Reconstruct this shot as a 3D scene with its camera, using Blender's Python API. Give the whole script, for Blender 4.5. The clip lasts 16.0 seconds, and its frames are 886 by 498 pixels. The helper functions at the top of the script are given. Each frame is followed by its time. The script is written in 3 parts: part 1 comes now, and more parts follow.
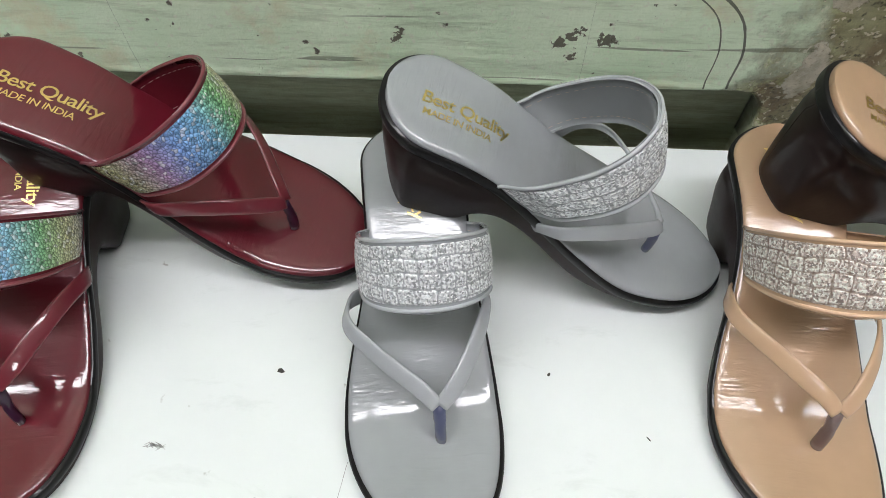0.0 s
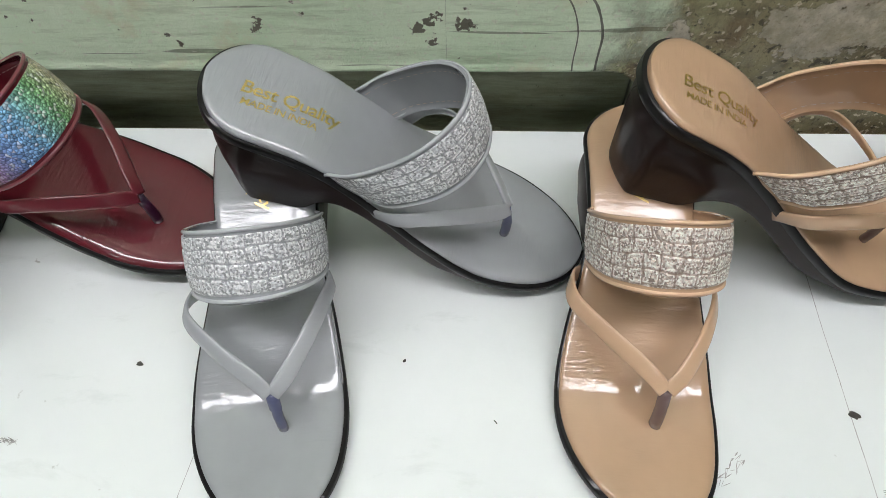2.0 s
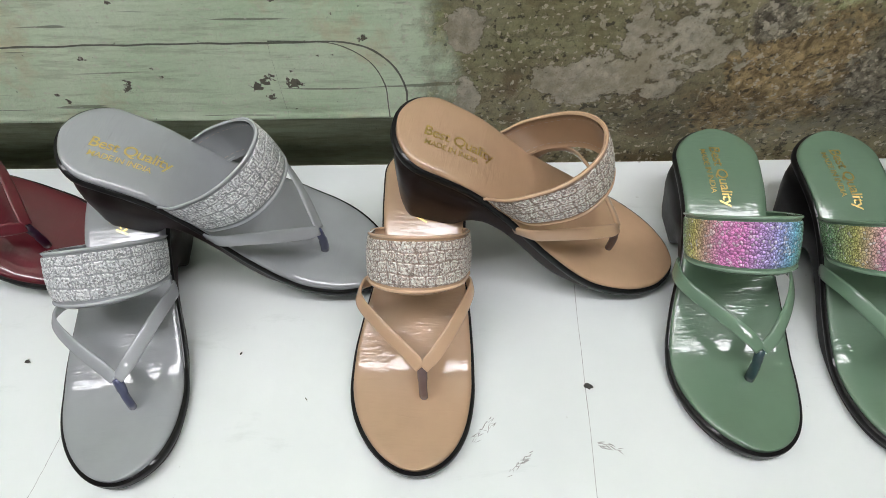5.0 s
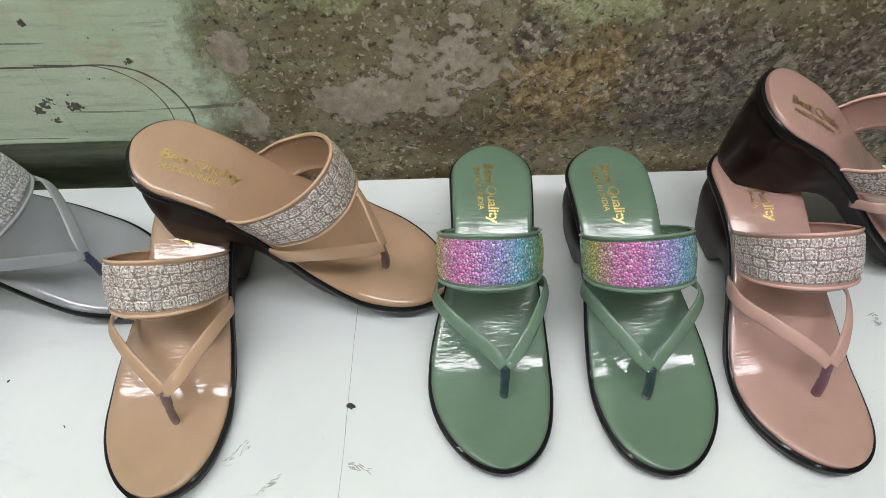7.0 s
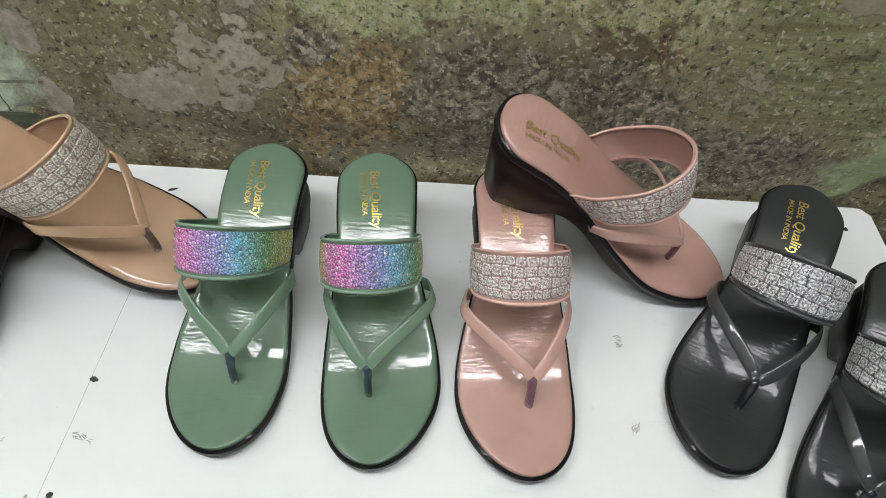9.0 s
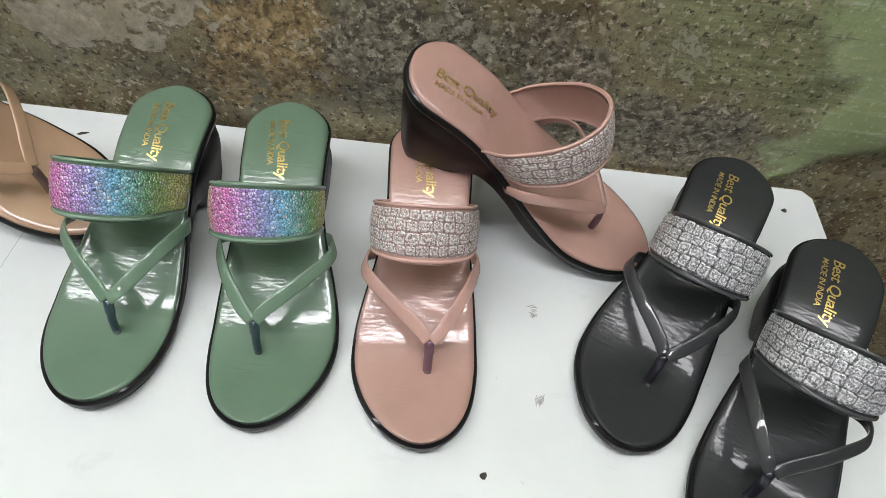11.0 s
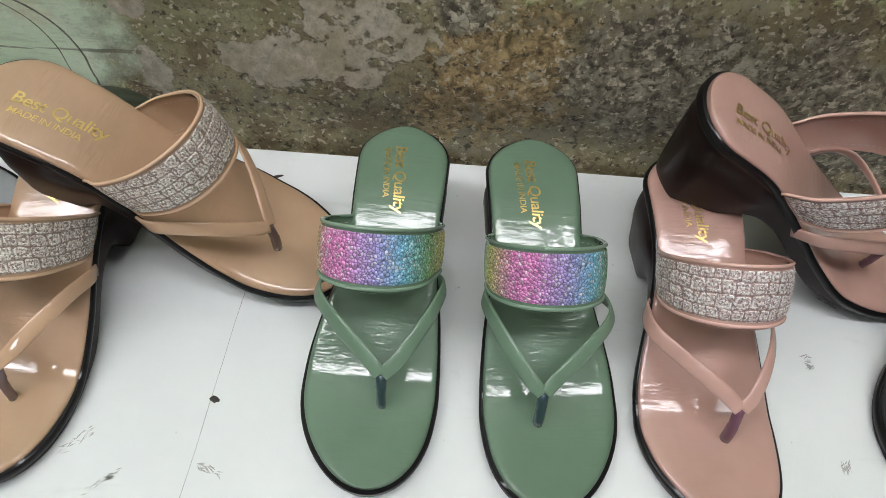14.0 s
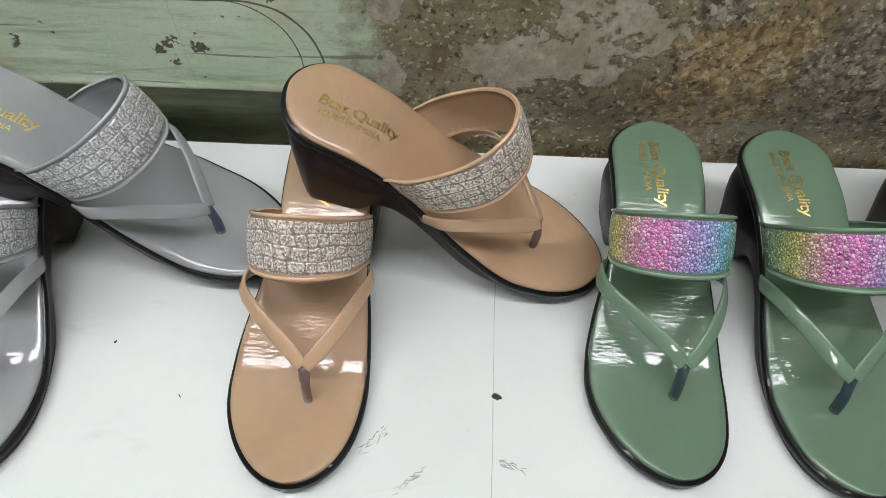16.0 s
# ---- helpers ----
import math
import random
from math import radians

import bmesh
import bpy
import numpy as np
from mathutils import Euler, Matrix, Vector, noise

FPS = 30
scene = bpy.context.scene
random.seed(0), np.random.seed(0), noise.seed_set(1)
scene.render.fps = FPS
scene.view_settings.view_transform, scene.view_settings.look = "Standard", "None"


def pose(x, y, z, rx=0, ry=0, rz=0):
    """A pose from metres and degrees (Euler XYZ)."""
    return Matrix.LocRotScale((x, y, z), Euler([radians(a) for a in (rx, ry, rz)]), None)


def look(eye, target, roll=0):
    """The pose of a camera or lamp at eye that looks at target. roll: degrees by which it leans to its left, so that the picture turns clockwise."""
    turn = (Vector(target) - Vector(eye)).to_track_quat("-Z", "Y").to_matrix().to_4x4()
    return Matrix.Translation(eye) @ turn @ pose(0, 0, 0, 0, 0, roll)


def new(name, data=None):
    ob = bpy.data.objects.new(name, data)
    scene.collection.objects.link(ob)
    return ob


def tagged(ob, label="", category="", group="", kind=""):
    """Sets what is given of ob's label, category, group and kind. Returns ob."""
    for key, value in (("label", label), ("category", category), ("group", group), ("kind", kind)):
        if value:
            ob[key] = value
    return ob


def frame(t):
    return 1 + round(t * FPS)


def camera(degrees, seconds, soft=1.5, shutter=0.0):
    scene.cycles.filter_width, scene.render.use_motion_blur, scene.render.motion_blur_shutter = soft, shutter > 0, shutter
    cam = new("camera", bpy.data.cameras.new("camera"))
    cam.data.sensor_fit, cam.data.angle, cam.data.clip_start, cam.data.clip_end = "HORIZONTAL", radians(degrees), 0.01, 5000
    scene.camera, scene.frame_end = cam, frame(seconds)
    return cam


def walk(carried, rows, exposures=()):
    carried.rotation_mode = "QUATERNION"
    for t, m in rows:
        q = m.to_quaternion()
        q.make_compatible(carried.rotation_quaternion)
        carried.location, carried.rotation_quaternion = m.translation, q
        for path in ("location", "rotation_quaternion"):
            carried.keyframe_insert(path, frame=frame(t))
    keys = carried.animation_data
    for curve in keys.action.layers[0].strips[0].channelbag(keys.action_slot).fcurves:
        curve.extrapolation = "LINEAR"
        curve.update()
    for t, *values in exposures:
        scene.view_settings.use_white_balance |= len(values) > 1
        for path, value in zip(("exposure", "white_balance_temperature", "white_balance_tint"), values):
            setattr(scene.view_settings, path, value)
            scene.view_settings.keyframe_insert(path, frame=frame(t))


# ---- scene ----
cam = camera(72.0, 16.0, soft=0.8)
PATH = [
    (0, (0.029, 0.058, 1.084), (-0.043, 1.206, -0.552), -0.5),
    (0.5, (0.046, 0.071, 1.092), (-0.039, 1.224, -0.54), -2.1),
    (1, (0.07, 0.062, 1.075), (-0.01, 1.168, -0.589), -2.0),
    (1.5, (0.087, 0.051, 1.073), (-0.012, 1.162, -0.587), -2.3),
    (2, (0.117, 0.061, 1.083), (0.036, 1.179, -0.574), -2.5),
    (2.5, (0.144, 0.06, 1.081), (0.085, 1.179, -0.576), -1.6),
    (3, (0.188, 0.059, 1.082), (0.103, 1.161, -0.585), -3.0),
    (3.2, (0.207, 0.063, 1.091), (0.113, 1.168, -0.574), -4.2),
    (5.3, (0.248, 0.005, 1.153), (0.209, 1.18, -0.465), -2.1),
    (5.5, (0.256, 0.014, 1.152), (0.257, 1.181, -0.472), -1.2),
    (6, (0.311, 0.025, 1.156), (0.332, 1.194, -0.467), -0.1),
    (6.5, (0.355, 0.016, 1.15), (0.329, 1.186, -0.472), -0.9),
    (7, (0.4, 0.012, 1.151), (0.385, 1.215, -0.446), -2.2),
    (7.5, (0.443, 0.016, 1.16), (0.41, 1.233, -0.427), -1.5),
    (8, (0.513, 0.032, 1.164), (0.489, 1.248, -0.424), -0.5),
    (8.5, (0.559, 0.028, 1.155), (0.557, 1.212, -0.457), 2.6),
    (9, (0.575, 0.001, 1.167), (0.579, 1.209, -0.427), 3.6),
    (9.5, (0.61, 0.002, 1.169), (0.626, 1.195, -0.436), 4.0),
    (9.7, (0.629, 0.0, 1.167), (0.635, 1.192, -0.439), 3.2),
    (11.8, (0.637, 0.005, 1.116), (0.676, 1.149, -0.524), 10.8),
    (12, (0.635, 0.047, 1.11), (0.622, 1.129, -0.573), 8.8),
    (12.5, (0.611, 0.083, 1.095), (0.613, 1.17, -0.583), 11.4),
    (13, (0.575, 0.061, 1.096), (0.556, 1.113, -0.604), 11.1),
    (13.5, (0.517, 0.044, 1.103), (0.503, 1.143, -0.568), 10.5),
    (14, (0.467, 0.047, 1.121), (0.458, 1.197, -0.516), 3.9),
    (14.5, (0.402, 0.024, 1.119), (0.329, 1.17, -0.519), -1.4),
    (15, (0.351, 0.005, 1.112), (0.285, 1.181, -0.505), 0.5),
    (15.5, (0.327, 0.014, 1.115), (0.296, 1.238, -0.466), 0.7),
    (16, (0.299, 0.026, 1.109), (0.266, 1.22, -0.496), 1.2),
]
EXPOSURES = [(0, 0.10), (1, 0.08), (1.5, -0.02), (2.5, 0.03), (3, -0.03), (6, 0.0), (7, -0.04), (8.5, 0.06), (9.5, 0.0), (12, 0.14), (12.5, 0.15), (13, 0.06), (14.5, -0.07), (16, -0.06)]
walk(cam, [(t, look(eye, target, roll)) for t, eye, target, roll in PATH], EXPOSURES)

TOP = 0.75          # height of the table top
WALL = 0.403        # plane of the back wall

# ---- world and lamps ----
world = bpy.data.worlds.new("world")
scene.world = world
world.use_nodes = True
world.node_tree.nodes["Background"].inputs[0].default_value = (0.75, 0.85, 1.0, 1)
world.node_tree.nodes["Background"].inputs[1].default_value = 0.01


# ---- materials ----
def material(name):
    m = bpy.data.materials.new(name)
    m.use_nodes = True
    return m, m.node_tree, m.node_tree.nodes["Principled BSDF"]


def node(tree, kind, **values):
    n = tree.nodes.new(kind)
    for key, value in values.items():
        n.inputs[key.replace("_", " ")].default_value = value
    return n


def link(tree, a, b):
    tree.links.new(a, b)


def ramp(tree, source, *stops):
    n = tree.nodes.new("ShaderNodeValToRGB")
    e = n.color_ramp.elements
    while len(e) < len(stops):
        e.new(0.5)
    for i, (p, c) in enumerate(stops):
        e[i].position, e[i].color = p, (*c, 1)
    link(tree, source, n.inputs[0])
    return n.outputs[0]


def blend(tree, fac, a, b, kind="MIX"):
    n = tree.nodes.new("ShaderNodeMix")
    n.data_type, n.blend_type = "RGBA", kind
    for value, slot in ((fac, 0), (a, 6), (b, 7)):
        if isinstance(value, (int, float)):
            n.inputs[slot].default_value = value
        elif isinstance(value, tuple):
            n.inputs[slot].default_value = (*value, 1)
        else:
            link(tree, value, n.inputs[slot])
    return n.outputs[2]


def calc(tree, kind, a, b=0.0):
    n = tree.nodes.new("ShaderNodeMath")
    n.operation = kind
    n.use_clamp = True
    for i, v in enumerate((a, b)):
        if isinstance(v, (int, float)):
            n.inputs[i].default_value = v
        else:
            link(tree, v, n.inputs[i])
    return n.outputs[0]


def grain(tree, scale, detail=4.0, rough=0.6, distortion=0.0, stretch=None):
    coord = tree.nodes.new("ShaderNodeTexCoord").outputs["Object"]
    if stretch:
        mapping = tree.nodes.new("ShaderNodeMapping")
        mapping.inputs["Scale"].default_value = stretch
        link(tree, coord, mapping.inputs[0])
        coord = mapping.outputs[0]
    n = node(tree, "ShaderNodeTexNoise", Scale=scale, Detail=detail, Roughness=rough, Distortion=distortion)
    link(tree, coord, n.inputs["Vector"])
    return n.outputs[0]


def relief(tree, shader, height, strength, distance):
    n = node(tree, "ShaderNodeBump", Strength=strength, Distance=distance)
    link(tree, height, n.inputs["Height"])
    link(tree, n.outputs[0], shader.inputs["Normal"])
    return n


def plain(name, colour, rough=0.5, metal=0.0, spread=0.12, scale=60.0, bump=0.0):
    m, tree, sh = material(name)
    dark = tuple(c * (1 - spread) for c in colour)
    light = tuple(min(1, c * (1 + spread)) for c in colour)
    link(tree, ramp(tree, grain(tree, scale), (0.3, dark), (0.7, light)), sh.inputs["Base Color"])
    sh.inputs["Roughness"].default_value, sh.inputs["Metallic"].default_value = rough, metal
    if bump:
        relief(tree, sh, grain(tree, scale * 4), bump, 0.001)
    return m


def patent(name, colour, rough=0.17, ripple=0.27, coat=1.0, gloss=0.26):
    """Patent leather: a coloured base under a clear coat, finely wrinkled across the foot."""
    m, tree, sh = material(name)
    dark, light = tuple(c * 0.92 for c in colour), tuple(c * 1.06 for c in colour)
    link(tree, ramp(tree, grain(tree, 25, 3), (0.3, dark), (0.7, light)), sh.inputs["Base Color"])
    smudge = ramp(tree, grain(tree, 40, 5), (0.35, (rough + 0.20,) * 3), (0.75, (rough + 0.32,) * 3))
    link(tree, smudge, sh.inputs["Roughness"])
    haze = ramp(tree, grain(tree, 60, 4), (0.4, (0.012,) * 3), (0.75, (0.05,) * 3))
    sh.inputs["Coat Weight"].default_value = coat
    link(tree, haze, sh.inputs["Coat Roughness"])
    sh.inputs["Specular IOR Level"].default_value = gloss
    wrinkle = grain(tree, 150, 3, 0.5, 0.5, (2.6, 0.42, 1))
    patchy = ramp(tree, grain(tree, 32, 2), (0.38, (0.2,) * 3), (0.62, (1, 1, 1)))
    n = relief(tree, sh, calc(tree, "MULTIPLY", wrinkle, patchy), ripple, 0.0012)
    link(tree, n.outputs[0], sh.inputs["Coat Normal"])
    return m


def glitter(name, ground, spark, rough=0.3):
    """Glitter glued on embossed cells; the grooves between them show the ground colour."""
    m, tree, sh = material(name)
    coord = tree.nodes.new("ShaderNodeTexCoord").outputs["Object"]
    v = node(tree, "ShaderNodeTexVoronoi", Scale=1100.0)
    link(tree, coord, v.inputs["Vector"])
    bits = tree.nodes.new("ShaderNodeSeparateColor")
    link(tree, v.outputs["Color"], bits.inputs[0])
    # the flakes' sparkle is painted as random dark to bright tones
    flake = ramp(tree, bits.outputs[0], (0.12, tuple(c * 0.36 for c in spark)), (0.45, tuple(min(1, c * 1.1) for c in spark)), (0.72, tuple(min(1, c * 1.5) for c in spark)))
    mask = tree.nodes.new("ShaderNodeAttribute")
    mask.attribute_name = "cell"
    wear = calc(tree, "MULTIPLY", mask.outputs["Fac"], ramp(tree, grain(tree, 1300, 2), (0.32, (0.45,) * 3), (0.48, (1, 1, 1))))
    link(tree, blend(tree, wear, ground, flake), sh.inputs["Base Color"])
    link(tree, calc(tree, "MULTIPLY", wear, 0.22), sh.inputs["Metallic"])
    sh.inputs["Roughness"].default_value = rough
    relief(tree, sh, bits.outputs[1], 0.55, 0.0006)
    return m


def hologram(name, stops):
    """Pebbled foil; its rainbow sheen is painted as colour that runs along the band."""
    m, tree, sh = material(name)
    uv = tree.nodes.new("ShaderNodeUVMap").outputs[0]
    parts = tree.nodes.new("ShaderNodeSeparateXYZ")
    link(tree, uv, parts.inputs[0])
    base = blend(tree, 0.05, ramp(tree, parts.outputs[0], *stops), (0.95, 0.95, 0.95))
    coord = tree.nodes.new("ShaderNodeTexCoord").outputs["Object"]
    v = node(tree, "ShaderNodeTexVoronoi", Scale=540.0)
    link(tree, coord, v.inputs["Vector"])
    bits = tree.nodes.new("ShaderNodeSeparateColor")
    link(tree, v.outputs["Color"], bits.inputs[0])
    gap = node(tree, "ShaderNodeTexVoronoi", Scale=540.0)
    gap.feature = "DISTANCE_TO_EDGE"
    link(tree, coord, gap.inputs["Vector"])
    tone = ramp(tree, bits.outputs[0], (0.1, (0.72,) * 3), (0.8, (1, 1, 1)))
    # white sparkle of single pebbles, put into the base colour
    base = blend(tree, ramp(tree, bits.outputs[1], (0.84, (0, 0, 0)), (0.90, (0.45,) * 3)), base, (0.95, 0.95, 0.95))
    dark = ramp(tree, gap.outputs["Distance"], (0.02, (0.40,) * 3), (0.14, (1, 1, 1)))
    link(tree, blend(tree, 1.0, blend(tree, 1.0, base, tone, "MULTIPLY"), dark, "MULTIPLY"), sh.inputs["Base Color"])
    sh.inputs["Metallic"].default_value, sh.inputs["Roughness"].default_value = 0.12, 0.22
    n = relief(tree, sh, v.outputs["Distance"], 1.0, 0.0018)
    n.invert = True
    return m


def painted_table():
    m, tree, sh = material("white_table_paint")
    base = ramp(tree, grain(tree, 6, 5), (0.3, (0.68, 0.72, 0.712)), (0.7, (0.765, 0.80, 0.787)))
    specks = ramp(tree, grain(tree, 90, 3, 0.5), (0.74, (1, 1, 1)), (0.80, (0.45, 0.42, 0.38)))
    smears = ramp(tree, grain(tree, 14, 6, 0.7, 0.6, (1, 2.4, 1)), (0.62, (1, 1, 1)), (0.78, (0.86, 0.87, 0.86)))
    link(tree, blend(tree, 1.0, blend(tree, 1.0, base, smears, "MULTIPLY"), specks, "MULTIPLY"), sh.inputs["Base Color"])
    link(tree, ramp(tree, grain(tree, 30, 4), (0.3, (0.28,) * 3), (0.7, (0.45,) * 3)), sh.inputs["Roughness"])
    relief(tree, sh, grain(tree, 120, 4), 0.12, 0.0006)
    return m


def old_wall():
    """Green paint worn down to brown and grey plaster. The zones are fields on the wall; fine noise breaks their edges."""
    m, tree, sh = material("worn_wall")

    def zone(name):
        n = tree.nodes.new("ShaderNodeAttribute")
        n.attribute_name = name
        return n.outputs["Fac"]

    def cut(value, at, wide=0.015):
        return ramp(tree, value, (at - wide, (0, 0, 0)), (at + wide, (1, 1, 1)))

    jag = grain(tree, 65, 10, 0.72)

    sharp = grain(tree, 330, 5, 0.6)

    def torn(name, wild=0.9, wide=0.02, source=None):
        """A zone with a crisp, jagged edge."""
        n = tree.nodes.new("ShaderNodeMath")
        n.operation = "MULTIPLY_ADD"
        link(tree, source or jag, n.inputs[0])
        n.inputs[1].default_value = wild
        link(tree, zone(name), n.inputs[2])
        return cut(calc(tree, "SUBTRACT", n.outputs[0], 0.5 * wild), 0.5, wide)

    cloud, patch = grain(tree, 9, 5, 0.6), grain(tree, 38, 8, 0.7)
    fine, tiny = grain(tree, 130, 6, 0.7), grain(tree, 420, 4, 0.7)
    curl = grain(tree, 120, 6, 0.68, 0.7)
    brush = grain(tree, 75, 9, 0.72, 0.2, (0.22, 1, 2.0))
    specks = cut(grain(tree, 240, 2, 0.5), 0.635, 0.02)
    flecks = cut(grain(tree, 85, 5, 0.6, 0.5), 0.645, 0.012)
    pits = cut(calc(tree, "SUBTRACT", 1.0, grain(tree, 170, 4, 0.6)), 0.60, 0.03)
    scabs = cut(patch, 0.565, 0.012)

    # green paint, brushed on, with tan stains and scratches
    paint = blend(tree, ramp(tree, cloud, (0.35, (0, 0, 0)), (0.65, (1, 1, 1))), (0.60, 0.77, 0.53), (0.78, 0.89, 0.68))
    # more olive towards the right, and darkened to carry the shade there
    east = blend(tree, ramp(tree, cloud, (0.35, (0, 0, 0)), (0.65, (1, 1, 1))), (0.32, 0.39, 0.17), (0.48, 0.56, 0.30))
    paint = blend(tree, zone("east"), paint, east)
    paint = blend(tree, ramp(tree, brush, (0.38, (0.45,) * 3), (0.48, (0, 0, 0))), paint, (0.40, 0.48, 0.31))
    paint = blend(tree, ramp(tree, brush, (0.54, (0, 0, 0)), (0.68, (0.65,) * 3)), paint, (0.66, 0.78, 0.56))
    paint = blend(tree, ramp(tree, grain(tree, 11, 6, 0.65), (0.54, (0, 0, 0)), (0.64, (0.6,) * 3)), paint, (0.66, 0.58, 0.38))
    hair = grain(tree, 90, 2, 0.5, 0.3, (0.08, 1, 1.9))
    paint = blend(tree, calc(tree, "MULTIPLY", cut(hair, 0.70, 0.012), 0.7), paint, (0.15, 0.18, 0.11))
    nicks = cut(grain(tree, 75, 4, 0.55), 0.70, 0.008)
    paint = blend(tree, nicks, paint, (0.12, 0.115, 0.075))
    paint = blend(tree, calc(tree, "MULTIPLY", specks, 0.5), paint, (0.70, 0.72, 0.58))

    # bare plaster
    brown = blend(tree, ramp(tree, cloud, (0.36, (0, 0, 0)), (0.64, (1, 1, 1))), (0.200, 0.178, 0.094), (0.440, 0.392, 0.225))
    brown = blend(tree, ramp(tree, fine, (0.34, (0.7,) * 3), (0.52, (0, 0, 0))), brown, (0.075, 0.058, 0.026))
    brown = blend(tree, calc(tree, "MULTIPLY", scabs, 0.28), brown, (0.40, 0.34, 0.21))
    blotch = grain(tree, 20, 3, 0.55, 0.4)
    brown = blend(tree, ramp(tree, blotch, (0.50, (0, 0, 0)), (0.60, (0.75,) * 3)), brown, (0.175, 0.118, 0.058))
    brown = blend(tree, ramp(tree, blotch, (0.36, (0.6,) * 3), (0.44, (0, 0, 0))), brown, (0.33, 0.30, 0.21))
    brown = blend(tree, ramp(tree, tiny, (0.58, (0, 0, 0)), (0.74, (0.45,) * 3)), brown, (0.55, 0.47, 0.31))
    ochre = blend(tree, ramp(tree, curl, (0.38, (0, 0, 0)), (0.62, (1, 1, 1))), (0.17, 0.115, 0.048), (0.60, 0.445, 0.22))
    soot = blend(tree, ramp(tree, curl, (0.40, (0, 0, 0)), (0.66, (1, 1, 1))), (0.104, 0.084, 0.055), (0.48, 0.44, 0.32))
    olive = blend(tree, ramp(tree, curl, (0.36, (0, 0, 0)), (0.64, (1, 1, 1))), (0.31, 0.33, 0.135), (0.68, 0.71, 0.43))
    olive = blend(tree, ramp(tree, tiny, (0.34, (0.6,) * 3), (0.46, (0, 0, 0))), olive, (0.10, 0.095, 0.04))
    grey = blend(tree, ramp(tree, fine, (0.34, (0, 0, 0)), (0.66, (1, 1, 1))), (0.36, 0.33, 0.25), (0.64, 0.59, 0.47))
    grey = blend(tree, ramp(tree, tiny, (0.34, (0.5,) * 3), (0.44, (0, 0, 0))), grey, (0.18, 0.15, 0.10))
    grey = blend(tree, ramp(tree, patch, (0.42, (0.55,) * 3), (0.58, (0, 0, 0))), grey, (0.30, 0.255, 0.15))
    grey = blend(tree, calc(tree, "MULTIPLY", zone("east"), 0.55), grey, (0.30, 0.32, 0.17))

    bare, flake = torn("bare", 0.8, 0.20), torn("grey", 1.7)
    ground = blend(tree, torn("ochre", 1.6, 0.12), brown, ochre)
    ground = blend(tree, torn("soot", 1.6, 0.10), ground, soot)
    ground = blend(tree, torn("olive", 1.7, 0.10), ground, olive)
    # olive-green tone, its colour also lowered for the shade at upper right
    moss = blend(tree, ramp(tree, brush, (0.40, (0, 0, 0)), (0.62, (1, 1, 1))), (0.19, 0.205, 0.09), (0.43, 0.45, 0.23))
    ground = blend(tree, zone("moss"), ground, moss)
    ground = blend(tree, calc(tree, "MULTIPLY", pits, 0.8), ground, (0.035, 0.028, 0.014))
    ground = blend(tree, calc(tree, "MULTIPLY", flecks, 0.65), ground, (0.56, 0.50, 0.36))
    ground = blend(tree, calc(tree, "MULTIPLY", specks, 0.8), ground, (0.66, 0.60, 0.45))
    base = blend(tree, bare, paint, ground)
    base = blend(tree, flake, base, grey)
    # dark olive strip paint, with the overhanging lip's shade partly in its colour
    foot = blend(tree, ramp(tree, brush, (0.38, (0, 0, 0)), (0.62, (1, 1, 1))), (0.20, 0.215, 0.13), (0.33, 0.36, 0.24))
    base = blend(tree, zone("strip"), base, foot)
    base = blend(tree, torn("chip", 2.2, 0.05, sharp), base, (0.13, 0.125, 0.085))
    def groove(name, wide):
        """A line scored along a zone's outline."""
        gap = tree.nodes.new("ShaderNodeMath")
        gap.operation = "COMPARE"
        link(tree, zone(name), gap.inputs[0])
        gap.inputs[1].default_value = 0.5
        link(tree, calc(tree, "MULTIPLY", jag, wide), gap.inputs[2])
        return gap.outputs[0]

    scored = calc(tree, "MAXIMUM", groove("score", 0.075), groove("second", 0.05))
    base = blend(tree, calc(tree, "MULTIPLY", scored, 0.85), base, (0.06, 0.065, 0.04))
    base = blend(tree, zone("line"), base, (0.045, 0.045, 0.03))
    link(tree, base, sh.inputs["Base Color"])
    link(tree, ramp(tree, fine, (0.3, (0.42,) * 3), (0.7, (0.66,) * 3)), sh.inputs["Roughness"])

    crust = blend(tree, 0.6, curl, blend(tree, 0.5, fine, tiny))
    crust = blend(tree, 0.22, crust, scabs)
    crust = blend(tree, calc(tree, "MULTIPLY", flecks, 0.35), crust, (1.0, 1.0, 1.0))
    skin = calc(tree, "ADD", calc(tree, "MULTIPLY", brush, 0.30), calc(tree, "MULTIPLY", blend(tree, 0.5, fine, tiny), 0.16))
    skin = calc(tree, "SUBTRACT", calc(tree, "ADD", skin, 0.6), calc(tree, "MULTIPLY", nicks, 0.3))
    height = blend(tree, bare, skin, calc(tree, "MULTIPLY", crust, 0.85))
    height = blend(tree, flake, height, calc(tree, "ADD", calc(tree, "MULTIPLY", fine, 0.25), 0.65))
    height = calc(tree, "SUBTRACT", height, calc(tree, "MULTIPLY", scored, 0.3))
    relief(tree, sh, height, 1.0, 0.0052)
    return m


TABLE_PAINT = painted_table()
WALL_WORN = old_wall()
# dark grey, kept low to limit bounce from the unseen walls
WALL_PLAIN = plain("dim_wall_paint", (0.11, 0.11, 0.10), 0.6, 0, 0.1, 5, 0.1)
CEILING = plain("whitewash", (0.80, 0.80, 0.77), 0.8, 0, 0.06, 5)
CONCRETE = plain("floor_concrete", (0.16, 0.15, 0.135), 0.7, 0, 0.2, 12, 0.2)
STEEL = plain("lamp_steel", (0.8, 0.8, 0.8), 0.4, 0, 0.03)
